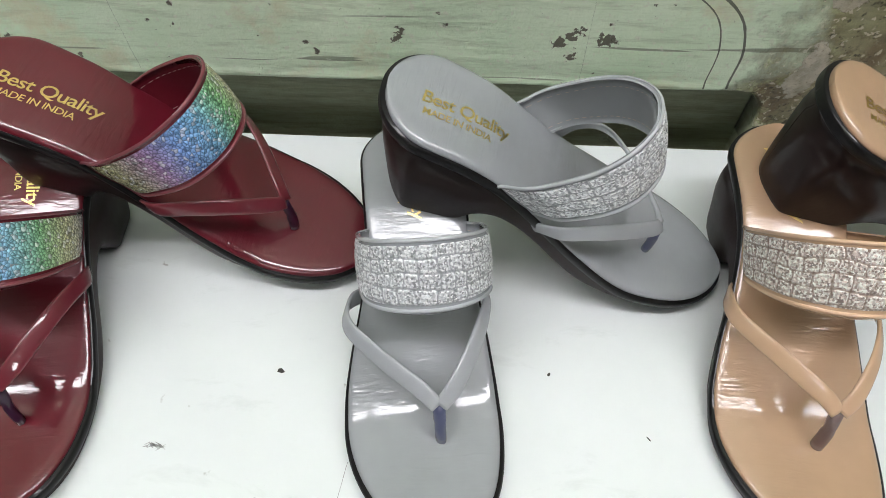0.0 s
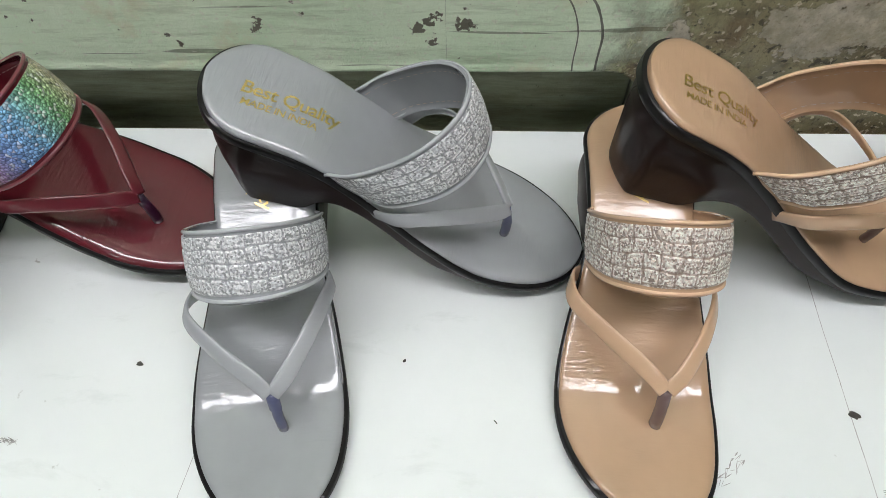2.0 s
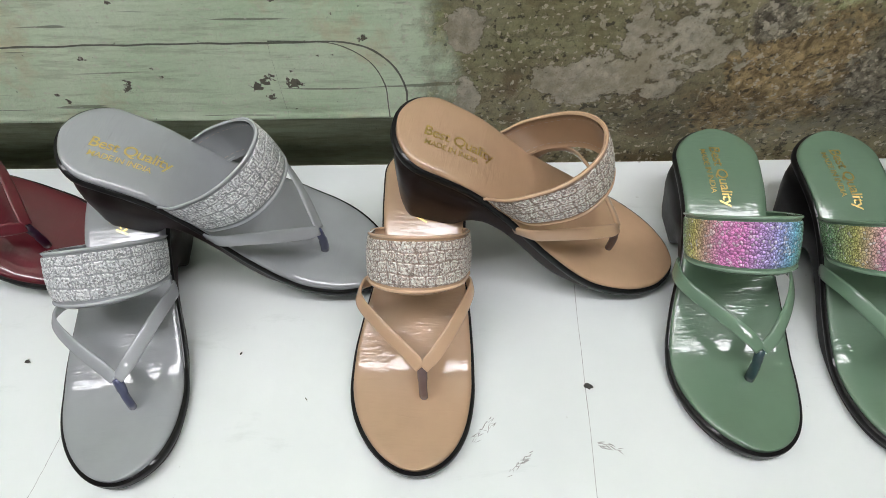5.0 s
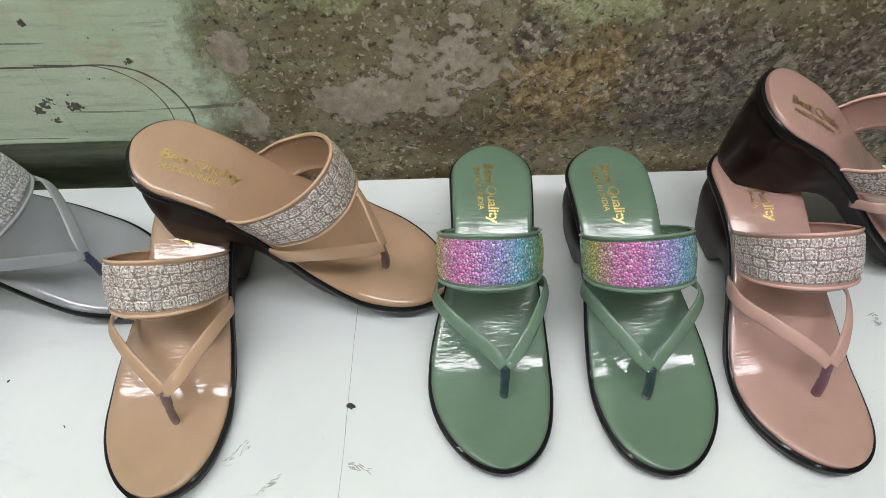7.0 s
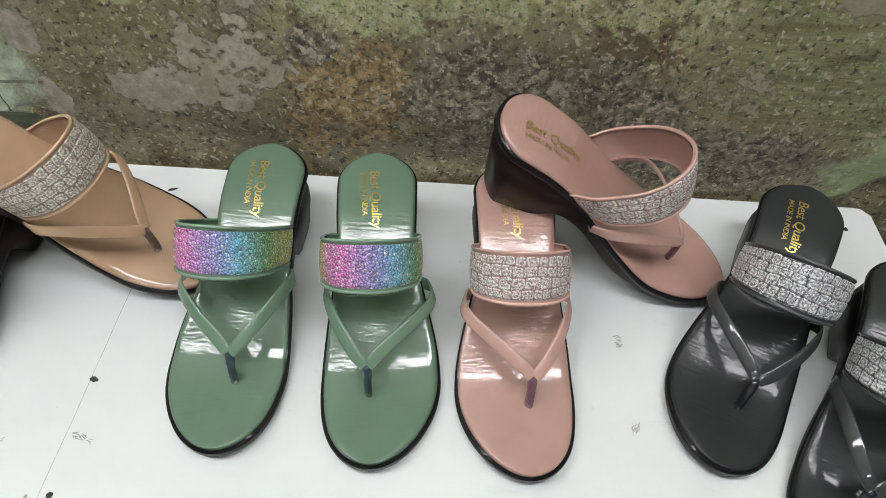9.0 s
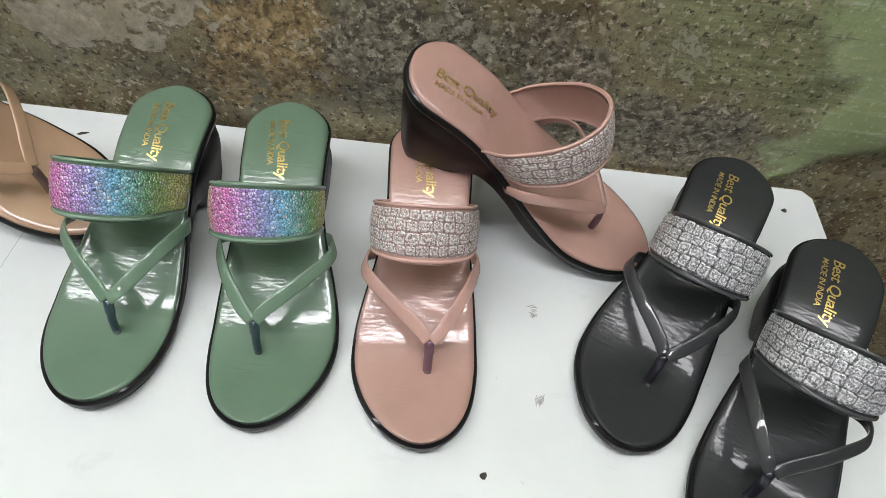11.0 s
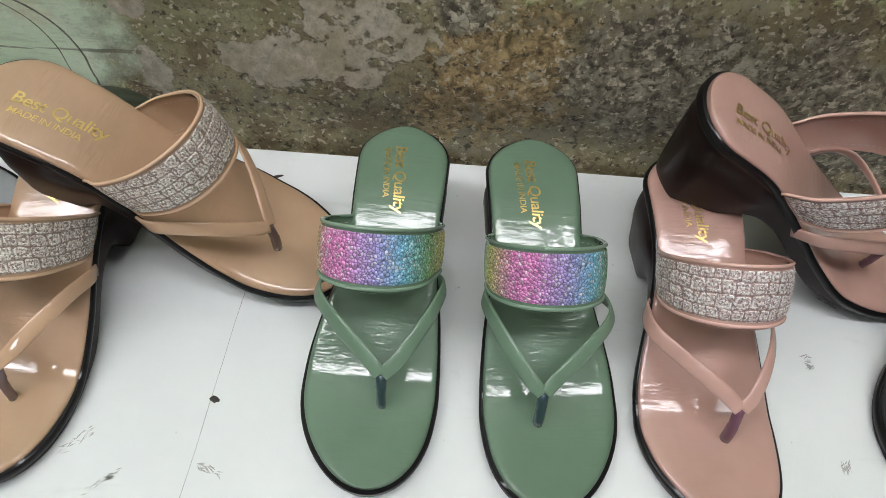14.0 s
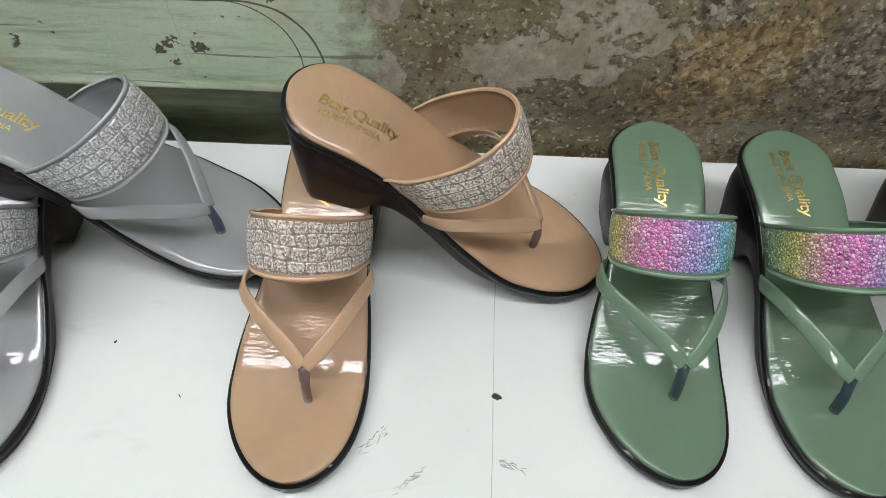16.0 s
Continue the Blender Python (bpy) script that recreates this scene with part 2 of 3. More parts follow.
TABLE_WOOD = plain("table_wood", (0.4, 0.3, 0.2), 0.6, 0, 0.2, 20)
SOLE = patent("dark_sole", (0.017, 0.0095, 0.0085), 0.22, 0.08, 0.3, 0.1)
SOLE_BLACK = patent("black_sole", (0.008, 0.0075, 0.0075), 0.22, 0.08, 0.3, 0.1)
GOLD = plain("gold_foil", (0.74, 0.55, 0.20), 0.28, 1.0, 0.15, 300, 0.2)
THREAD = plain("thread", (0.42, 0.35, 0.30), 0.8)
SCUFF = plain("grey_scuff", (0.36, 0.36, 0.35), 0.8, 0, 0.4, 200)
DIRT = plain("dark_dirt", (0.05, 0.047, 0.04), 0.9, 0, 0.4, 300)
INK = plain("blue_ink", (0.02, 0.025, 0.10), 0.6)

lamp_on, tree, sh = material("lamp_diffuser")
sh.inputs["Base Color"].default_value = (0.9, 0.9, 0.9, 1)
sh.inputs["Emission Color"].default_value = (0.985, 0.965, 1.01, 1)
sh.inputs["Emission Strength"].default_value = 22.0


# ---- mesh helpers ----
def finish(ob, mat, parent=None, label="", smooth=True):
    ob.data.materials.append(mat)
    if smooth:
        ob.data.polygons.foreach_set("use_smooth", [True] * len(ob.data.polygons))
    if parent:
        ob.parent = parent
    return tagged(ob, label)


def sheet(name, verts, faces, mat, parent=None, label="", smooth=True):
    me = bpy.data.meshes.new(name)
    me.from_pydata([tuple(v) for v in verts], [], faces)
    me.update()
    return finish(new(name, me), mat, parent, label, smooth)


def grid_faces(rows, cols, wrap=False):
    out = []
    for i in range(rows - 1):
        for j in range(cols if wrap else cols - 1):
            k = (j + 1) % cols
            out.append((i * cols + j, i * cols + k, (i + 1) * cols + k, (i + 1) * cols + j))
    return out


def box(name, lo, hi, mat, parent=None, label="", bevel=0.0):
    bm = bmesh.new()
    bmesh.ops.create_cube(bm, size=1)
    size, mid = Vector(hi) - Vector(lo), (Vector(hi) + Vector(lo)) / 2
    for v in bm.verts:
        v.co = Vector(a * b for a, b in zip(v.co, size)) + mid
    if bevel:
        bmesh.ops.bevel(bm, geom=bm.edges[:], offset=bevel, segments=3, affect="EDGES", profile=0.6)
    me = bpy.data.meshes.new(name)
    bm.to_mesh(me)
    bm.free()
    return finish(new(name, me), mat, parent, label, False)


def smoothstep(a, b, x):
    t = min(1.0, max(0.0, (x - a) / (b - a)))
    return t * t * (3 - 2 * t)


def n3(x, y, z=0.0):
    return noise.noise((x, y, z))


def n_frac(x, y, z=0.0, octaves=4):
    return noise.fractal((x, y, z), 0.7, 2.1, octaves)


# ---- the room ----
def back_wall():
    def lines(lo, fine_lo, fine_hi, hi, step):
        count = round((fine_hi - fine_lo) / step)
        near = [fine_lo + (fine_hi - fine_lo) * i / count for i in range(count + 1)]
        return [lo + (fine_lo - lo) * i / 6 for i in range(6)] + near + [fine_hi + (hi - fine_hi) * i / 6 for i in range(1, 7)]

    xs = sorted(set(lines(-1.6, -0.36, 1.06, 2.0, 0.002) + [0.2330 + 0.0004 * i for i in range(10)]))
    zs = sorted(set(lines(0.0, 0.72, 0.965, 2.7, 0.002) + [0.8035 + 0.0004 * i for i in range(12)]))
    keys = ("bare", "olive", "ochre", "soot", "grey", "chip", "strip", "line", "score", "second", "east", "moss")
    zones = {k: [] for k in keys}
    verts = []

    def blob(x, z, cx, cz, rx, rz, seed, wild=0.35, soft=0.5):
        """1 well inside, 0.5 on the outline, 0 outside."""
        d = math.hypot((x - cx) / rx, (z - cz) / rz)
        if d > 2.4:
            return 0.0
        d += wild * noise.fractal((x * 34 + seed, z * 40, seed), 0.75, 2.2, 5)
        return min(1.0, max(0.0, 0.5 + (1 - d) / (2 * soft)))

    for z in zs:
        for x in xs:
            edge = noise.fractal((x * 18, z * 18, 3.1), 0.8, 2.2, 6) * 0.028
            fray = noise.fractal((x * 60, z * 60, 7.7), 0.6, 2.2, 5)
            left = 0.218 + 0.55 * max(0, z - 0.88) + edge
            right = 0.912 + 0.30 * (0.86 - z) + 1.6 * edge
            low_right = smoothstep(-0.02, 0.02, (x - 0.955) * 0.75 - (z - 0.775) + edge * 0.6)
            bare = smoothstep(-0.045, 0.05, x - left) * (1 - smoothstep(-0.05, 0.05, x - right))
            bare = max(bare, low_right)
            top = smoothstep(-0.03, 0.03, z - 0.905 + 0.7 * edge + 0.22 * max(0.0, x - 0.70) - 0.02 * math.exp(-((x - 0.36) / 0.09) ** 2))
            moss = smoothstep(0.72, 0.83, x + 1.5 * edge) * 0.92 * smoothstep(0.815, 0.875, z + 0.30 * max(0.0, x - 0.84) + 0.8 * edge) * (1 - low_right)
            moss = max(moss, 0.38 * smoothstep(0.43, 0.34, x + 1.2 * edge) * smoothstep(0.835, 0.875, z + 0.8 * edge))
            rim = 0.46 * math.exp(-((x - left - 0.012) / 0.022) ** 2)
            olive = max(top * 0.80 * (1 - 0.5 * moss) * (1 - 0.3 * smoothstep(0.50, 0.66, x)), rim) * (1 - low_right)
            ochre = max(blob(x, z, 0.50, 0.845, 0.060, 0.055, 5.0, 0.5, 0.7), 0.7 * blob(x, z, 0.455, 0.80, 0.03, 0.03, 6.0))
            soot = max(blob(x, z, 0.60, 0.845, 0.065, 0.055, 11.0), 0.68 * blob(x, z, 0.71, 0.852, 0.065, 0.050, 13.0),
                       blob(x, z, 0.80, 0.795, 0.110, 0.045, 15.0), 0.9 * blob(x, z, 0.471, 0.893, 0.022, 0.020, 17.0))
            grey = max(blob(x, z, 0.338, 0.838, 0.038, 0.020, 21.0, 0.6), 0.72 * blob(x, z, 0.408, 0.876, 0.048, 0.046, 23.0, 0.9, 0.8), 0.75 * blob(x, z, 0.368, 0.848, 0.026, 0.020, 25.0),
                       blob(x, z, 0.247, 0.825, 0.010, 0.026, 27.0), blob(x, z, 0.247, 0.889, 0.016, 0.016, 29.0),
                       0.50 * blob(x, z, 0.800, 0.868, 0.046, 0.030, 31.0), 0.9 * blob(x, z, 0.88, 0.95, 0.05, 0.014, 33.0),
                       0.44 * blob(x, z, 0.658, 0.872, 0.036, 0.040, 37.0))
            chip = 0.0
            for cx, cz, size in ((0.083, 0.842, 0.0045), (0.090, 0.847, 0.0040), (0.096, 0.850, 0.0040), (0.112, 0.845, 0.0058), (-0.02, 0.843, 0.0045), (0.092, 0.832, 0.003)):
                chip = max(chip, blob(x, z, cx, cz, size, size * 0.8, cx * 90, 0.3, 0.9))
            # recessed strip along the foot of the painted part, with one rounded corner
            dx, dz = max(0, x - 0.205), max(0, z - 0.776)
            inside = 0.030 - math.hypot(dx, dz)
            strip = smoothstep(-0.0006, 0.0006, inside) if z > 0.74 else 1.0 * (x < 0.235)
            crack = math.exp(-((inside - 0.0008) / 0.0009) ** 2) * (z > 0.75)
            # scored line with a rounded corner above the strip
            sx, sz = max(0, x - 0.150), max(0, z - 0.832)
            off = math.hypot(sx, sz) - 0.050
            off += 0.0012 * n3(x * 45, z * 45, 4)
            twin = math.hypot(max(0, x - 0.136), max(0, z - 0.834)) - 0.0485 + 0.0012 * n3(x * 38, z * 38, 14)
            score = 0.5 + off / 0.02 if z > 0.808 and x > -0.2 else 1.0
            second = 0.5 + twin / 0.02 if z > 0.808 and x > 0.10 else 1.0
            out = 0.0024 * (1 - bare) + 0.0005 * fray * bare + 0.0005 * n3(x * 30, z * 30, 9)
            out += 0.009 * smoothstep(0.762, 0.83, z)
            out -= 0.018 * strip
            out += 0.0018 * math.exp(-((inside + 0.003) / 0.003) ** 2)
            verts.append((x, WALL - out, z))
            east = smoothstep(0.55, 0.85, x)
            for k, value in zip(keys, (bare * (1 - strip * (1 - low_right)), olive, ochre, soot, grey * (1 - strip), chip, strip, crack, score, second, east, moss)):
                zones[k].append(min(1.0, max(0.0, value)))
    wall = sheet("wall_back", verts, grid_faces(len(zs), len(xs)), WALL_WORN)
    for k in keys:
        wall.data.attributes.new(k, "FLOAT", "POINT").data.foreach_set("value", zones[k])
    tagged(wall, "worn wall with flaking green paint over brown plaster", "wall", kind="structure")


back_wall()
tagged(box("wall_core", (-1.6, WALL + 0.03, 0), (2.0, WALL + 0.15, 2.7), WALL_PLAIN), "plain plastered wall", "wall", kind="structure")
# unseen enclosure: side walls, front wall and ceiling added to control bounce light
tagged(box("wall_left", (-1.7, -2.2, 0), (-1.6, WALL + 0.15, 2.7), WALL_PLAIN), "unseen plain wall added to shape bounce light", "wall", kind="structure")
tagged(box("wall_right", (2.0, -2.2, 0), (2.1, WALL + 0.15, 2.7), WALL_PLAIN), "unseen plain wall added to shape bounce light", "wall", kind="structure")
tagged(box("wall_front", (-1.7, -2.3, 0), (2.1, -2.2, 2.7), WALL_PLAIN), "unseen plain wall added to shape bounce light", "wall", kind="structure")
tagged(box("floor", (-1.7, -2.3, -0.1), (2.1, WALL + 0.15, 0), CONCRETE), "grey concrete floor", "floor", kind="structure")
tagged(box("ceiling", (-1.7, -2.3, 2.7), (2.1, WALL + 0.15, 2.8), CEILING), "unseen whitewashed ceiling added to bounce light", "ceiling", kind="structure")


def ceiling_lamp(x, y, half=0.60):
    lamp = tagged(new("ceiling_light"), "unseen white batten light fixed under the ceiling", "lamp", "ceiling lights")
    lamp.location = (x, y, 2.7)
    box("housing", (-half - 0.02, -0.13, -0.05), (half + 0.02, 0.13, 0), STEEL, lamp, bevel=0.008)
    box("diffuser", (-half, -0.095, -0.075), (half, 0.095, -0.052), lamp_on, lamp, "glowing white diffuser", 0.008)


for x in (-0.90, 0.36, 1.32):
    ceiling_lamp(x, -0.16, 0.60 if x < 1 else 0.30)
# unseen fill lamp, added in front to brighten the back wall
ceiling_lamp(0.36, -1.45, 0.18)


# ---- the table ----
def table():
    thing = tagged(new("table"), "white painted wooden table with scuffed top", "table")
    thing.location = (0, 0, 0)
    lo, hi = (-0.75, -0.22), (0.972, 0.396)
    outline = [(lo[0], lo[1]), (hi[0], lo[1]), (hi[0], hi[1] - 0.010), (hi[0] - 0.008, hi[1] - 0.001), (hi[0] - 0.014, hi[1]), (lo[0], hi[1])]
    bm = bmesh.new()
    face = bm.faces.new([bm.verts.new((x, y, TOP)) for x, y in outline])
    low = bmesh.ops.extrude_face_region(bm, geom=[face])["geom"]
    for v in low:
        if isinstance(v, bmesh.types.BMVert):
            v.co.z -= 0.028
    bmesh.ops.recalc_face_normals(bm, faces=bm.faces[:])
    rim = [e for e in bm.edges if all(v.co.z > TOP - 0.001 for v in e.verts)]
    bmesh.ops.bevel(bm, geom=rim, offset=0.002, segments=2, affect="EDGES")
    me = bpy.data.meshes.new("tabletop")
    bm.to_mesh(me)
    bm.free()
    finish(new("tabletop", me), TABLE_PAINT, thing, "white painted top", False)
    for x in (lo[0] + 0.08, hi[0] - 0.08):
        for y in (lo[1] + 0.06, hi[1] - 0.08):
            box("leg", (x - 0.025, y - 0.025, 0), (x + 0.025, y + 0.025, TOP - 0.028), TABLE_WOOD, thing, bevel=0.004)
    for y in (lo[1] + 0.06, hi[1] - 0.08):
        box("apron", (lo[0] + 0.106, y - 0.011, TOP - 0.11), (hi[0] - 0.106, y + 0.011, TOP - 0.0285), TABLE_WOOD, thing)


table()

# ---- the sandals ----
BACK, LONG = -0.0075, 0.2235


def curve(points):
    """A smooth curve through (u, value) points."""
    us, vs = np.array(points, float).T
    slopes = np.gradient(vs, us)

    def at(u):
        u = min(max(u, us[0]), us[-1])
        i = min(int(np.searchsorted(us, u, "right")) - 1, len(us) - 2)
        h = us[i + 1] - us[i]
        t = (u - us[i]) / h
        return ((2 * t**3 - 3 * t**2 + 1) * vs[i] + (t**3 - 2 * t**2 + t) * h * slopes[i]
                + (-2 * t**3 + 3 * t**2) * vs[i + 1] + (t**3 - t**2) * h * slopes[i + 1])
    return at


half_width = curve([(-0.004, 0.0302), (0.02, 0.0306), (0.045, 0.0300), (0.067, 0.0294), (0.095, 0.0324), (0.125, 0.0383), (0.144, 0.0409), (0.160, 0.0416), (0.18, 0.0416), (0.24, 0.0416)])
top_line = curve([(-0.008, 0.0720), (0.0, 0.0715), (0.015, 0.0703), (0.030, 0.0685), (0.045, 0.0659), (0.055, 0.0628), (0.063, 0.0594), (0.080, 0.0512), (0.100, 0.0405), (0.120, 0.0302), (0.135, 0.0234), (0.146, 0.0187), (0.153, 0.0162), (0.160, 0.0144), (0.167, 0.01365), (0.185, 0.0136), (0.205, 0.0155), (0.2235, 0.0175)])
under = curve([(-0.004, 0.0), (0.042, 0.0), (0.050, 0.001), (0.056, 0.008), (0.062, 0.0190), (0.070, 0.0260), (0.082, 0.0262), (0.100, 0.0190), (0.120, 0.0085), (0.135, 0.002), (0.148, 0.0), (0.19, 0.0), (0.208, 0.0015), (0.2225, 0.0050)])


def width_at(u):
    heel = math.sqrt(max(0.0, 1 - ((0.0195 - u) / 0.027) ** 2)) if u < 0.0195 else 1.0
    toe = max(0.0, 1 - ((u - 0.159) / 0.0645) ** 2) ** 0.51 if u > 0.159 else 1.0
    return max(0.0006, half_width(u) * heel * toe)


def middle(u, side):
    """The centre line, which bends with the foot. side is 1 or -1."""
    return side * (-0.0050 * math.exp(-((u - 0.155) / 0.055) ** 2) + 0.0015 * smoothstep(0.175, 0.2225, u))


STATIONS = [BACK + (LONG - BACK) * (0.5 - 0.5 * math.cos(math.pi * i / 96)) for i in range(97)]


def loft(name, side, section, mat, parent, label=""):
    rings = [section(u) for u in STATIONS]
    count = len(rings[0])
    verts = [Vector((u + (ahead[0] if ahead else 0), y + middle(u, side), z)) for u, ring in zip(STATIONS, rings) for y, z, *ahead in ring]
    faces = grid_faces(len(rings), count, True)
    faces = [tuple(range(count))] + faces + [tuple(range((len(rings) - 1) * count, len(rings) * count))[::-1]]
    ob = sheet(name, verts, faces, mat, parent, label)
    bm = bmesh.new()
    bm.from_mesh(ob.data)
    bmesh.ops.recalc_face_normals(bm, faces=bm.faces[:])
    bm.to_mesh(ob.data)
    bm.free()
    return ob


def footbed_section(u):
    w, z = width_at(u) * 0.974, top_line(u)
    inset = (0.108 - u) / 0.1155 * 0.0012
    ring = []
    for i in range(25):
        t = -1 + 2 * i / 24
        s = math.sin(t * math.pi / 2)
        ring.append((w * s, z - 0.0032 * (1 - math.sqrt(max(0, 1 - abs(s) ** 9))), inset))
    return ring + [(w * 0.98, z - 0.0042, inset), (-w * 0.98, z - 0.0042, inset)]


def rim_section(u):
    w, z = width_at(u) * (1.012 + 0.016 * smoothstep(0.12, 0.20, u)), top_line(u) - 0.0036
    out = (u - 0.108) / 0.1155 * 0.0012
    thick = min(0.0062, max(0.0025, z - under(u) - 0.001))
    half = [(w * 0.97, z), (w, z - 0.001), (w + 0.0004, z - thick * 0.5), (w, z - thick + 0.0008), (w * 0.96, z - thick)]
    return [(-y, h, out) for y, h in half] + [(y, h, out) for y, h in half[::-1]]


def sole_section(u):
    w, hi, lo = width_at(u), top_line(u) - 0.0085, under(u)
    hi = max(hi, lo + 0.002)
    tall = hi - lo
    tallness = smoothstep(0.015, 0.045, tall)
    flare = 0.045 * tallness
    ring = []
    for f, k in ((1, 0.97), (0.95, 0.955 - 0.05 * tallness), (0.89, 0.955 - 0.06 * tallness), (0.82, 0.955), (0.72, 0.955 + flare), (0.6, 0.955 + flare), (0.42, 0.955 - 0.01 * tallness), (0.22, 0.955 - 0.06 * tallness), (0.08, 0.95 - 0.12 * tallness), (0.0, 0.91 - 0.15 * tallness)):
        groove = 0.0035 * tallness * math.exp(-((f - 0.91) / 0.06) ** 2)
        ring.append((w * k, lo + tall * f, (0.018 * (1 - f) ** 1.1 + groove) * smoothstep(0.035, -0.0075, u)))
    lip = 1 + 0.035 * smoothstep(0.15, 0.20, u)
    ring = [(y * lip, z, a) for y, z, a in ring]
    return ring + [(-y, z, a) for y, z, a in ring[::-1]]


def arch(start, apex, wide, th):
    """A point of an arch over the foot that leans from its ends to its apex. th runs from 0 to 1."""
    a = math.pi * th
    c, s = math.cos(a), math.sin(a)
    y = wide * math.copysign(abs(c) ** 0.78, c)
    r = s ** 0.86 if s > 0 else 0.0
    bulge = 1 + 0.16 * math.sin(2 * min(a, math.pi - a)) ** 2
    tuck = 1 - 0.22 * math.exp(-((s / 0.16) ** 2))
    return Vector((start[0] + (apex[0] - start[0]) * r, y * bulge * tuck, start[1] + (apex[1] - start[1]) * r))


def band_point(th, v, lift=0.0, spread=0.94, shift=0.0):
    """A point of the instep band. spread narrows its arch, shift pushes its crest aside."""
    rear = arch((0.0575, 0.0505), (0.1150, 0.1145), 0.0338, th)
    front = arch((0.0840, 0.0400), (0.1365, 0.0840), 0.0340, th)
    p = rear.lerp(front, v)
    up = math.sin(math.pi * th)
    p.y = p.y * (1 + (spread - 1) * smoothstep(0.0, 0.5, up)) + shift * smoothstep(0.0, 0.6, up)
    out = Vector((0.18, p.y * 14, (p.z - 0.012) * 9)).normalized() if abs(p.y) > 1e-6 else Vector((0.3, 0, 1)).normalized()
    belly = 0.0018 * math.sin(math.pi * v)
    return p + out * (lift + belly)


def tube(path, radius, sides=8, squash=1.0):
    """Verts and faces of a tube along points."""
    verts = []
    for i, p in enumerate(path):
        t = (path[min(i + 1, len(path) - 1)] - path[max(i - 1, 0)]).normalized()
        a = t.orthogonal() if abs(t.z) > 0.95 else t.cross(Vector((0, 0, 1)))
        a.normalize()
        b = t.cross(a)
        for k in range(sides):
            g = 2 * math.pi * k / sides
            verts.append((p + a * radius * math.cos(g) + b * radius * squash * math.sin(g)))
    faces = grid_faces(len(path), sides, True)
    faces += [tuple(range(sides))[::-1], tuple(range((len(path) - 1) * sides, len(path) * sides))]
    return verts, faces


def ribbon(path, normals, wide, thick):
    """A flat strap with rounded edges along points."""
    shape = [(math.cos(g), math.sin(g)) for g in (2 * math.pi * k / 14 for k in range(14))]
    verts = []
    for i, (p, n) in enumerate(zip(path, normals)):
        t = (path[min(i + 1, len(path) - 1)] - path[max(i - 1, 0)]).normalized()
        across = t.cross(n).normalized()
        up = across.cross(t).normalized()
        for c, s in shape:
            verts.append((p + across * wide[i] / 2 * math.copysign(abs(c) ** 0.6, c) + up * thick / 2 * math.copysign(abs(s) ** 0.7, s)))
    faces = grid_faces(len(path), 14, True)
    return verts, faces + [tuple(range(14))[::-1], tuple(range((len(path) - 1) * 14, len(path) * 14))]


def spline(points, count):
    pts = [Vector(p) for p in points]
    ext = [2 * pts[0] - pts[1]] + pts + [2 * pts[-1] - pts[-2]]
    out = []
    for i in range(count):
        f = (len(pts) - 1) * i / (count - 1)
        k = min(int(f), len(pts) - 2)
        t = f - k
        a, b, c, d = ext[k : k + 4]
        out.append(0.5 * ((2 * b) + (c - a) * t + (2 * a - 5 * b + 4 * c - d) * t**2 + (3 * b - a - 3 * c + d) * t**3))
    return out


def cell_height(s, v, seed):
    """Embossed hide cells: height (1 on a cell, 0 in the groove) and glitter cover. s and v in millimetres."""
    s += 2.0 * n3(s * 0.06, v * 0.10, seed) + 0.7 * n3(s * 0.30, v * 0.30, seed + 2)
    v += 2.4 * n3(s * 0.045, v * 0.07, seed + 4) + 0.6 * n3(s * 0.28, v * 0.28, seed + 6)
    row = math.floor(v / 7.6)
    step = 9.2 + 1.5 * math.sin(row * 2.3 + seed)
    x = s + row * 4.3 + 60
    fx, fy = (x / step) % 1, (v / 7.6) % 1
    a, b = min(fx, 1 - fx) * step, min(fy, 1 - fy) * 7.6
    edge = -math.log(math.exp(-2.6 * a) + math.exp(-2.6 * b)) / 2.6
    height = smoothstep(0.0, 0.9, edge)
    swirl = n3(s * 0.7, v * 0.7, seed + 9)
    ring = smoothstep(-0.3, 0.35, math.cos((edge - 1.1) * 2.9) + 0.8 * swirl)
    cover = (0.08 + 0.92 * smoothstep(0.12, 0.6, edge)) * (0.48 + 0.52 * ring)
    return height * (0.7 + 0.3 * ring), cover


def surface_text(name, words, size, u, y, parent, label):
    """Foil lettering laid on the footbed."""
    data = bpy.data.curves.new(name, "FONT")
    data.body, data.size, data.resolution_u = words, size, 3
    data.offset, data.shear, data.space_character = size * 0.010, 0.12, 0.93
    holder = new("lettering_form", data)
    me = bpy.data.meshes.new_from_object(holder.evaluated_get(bpy.context.evaluated_depsgraph_get()))
    bpy.data.objects.remove(holder)
    bm = bmesh.new()
    bm.from_mesh(me)
    bmesh.ops.triangulate(bm, faces=bm.faces[:])
    for v in bm.verts:
        a, b = u + v.co.x - 0.07 * v.co.y, y + v.co.y + 0.07 * v.co.x
        v.co = Vector((a, b, top_line(a) + 0.00035))
    bm.to_mesh(me)
    bm.free()
    me.name = name
    return finish(new(name, me), GOLD, parent, label, False)


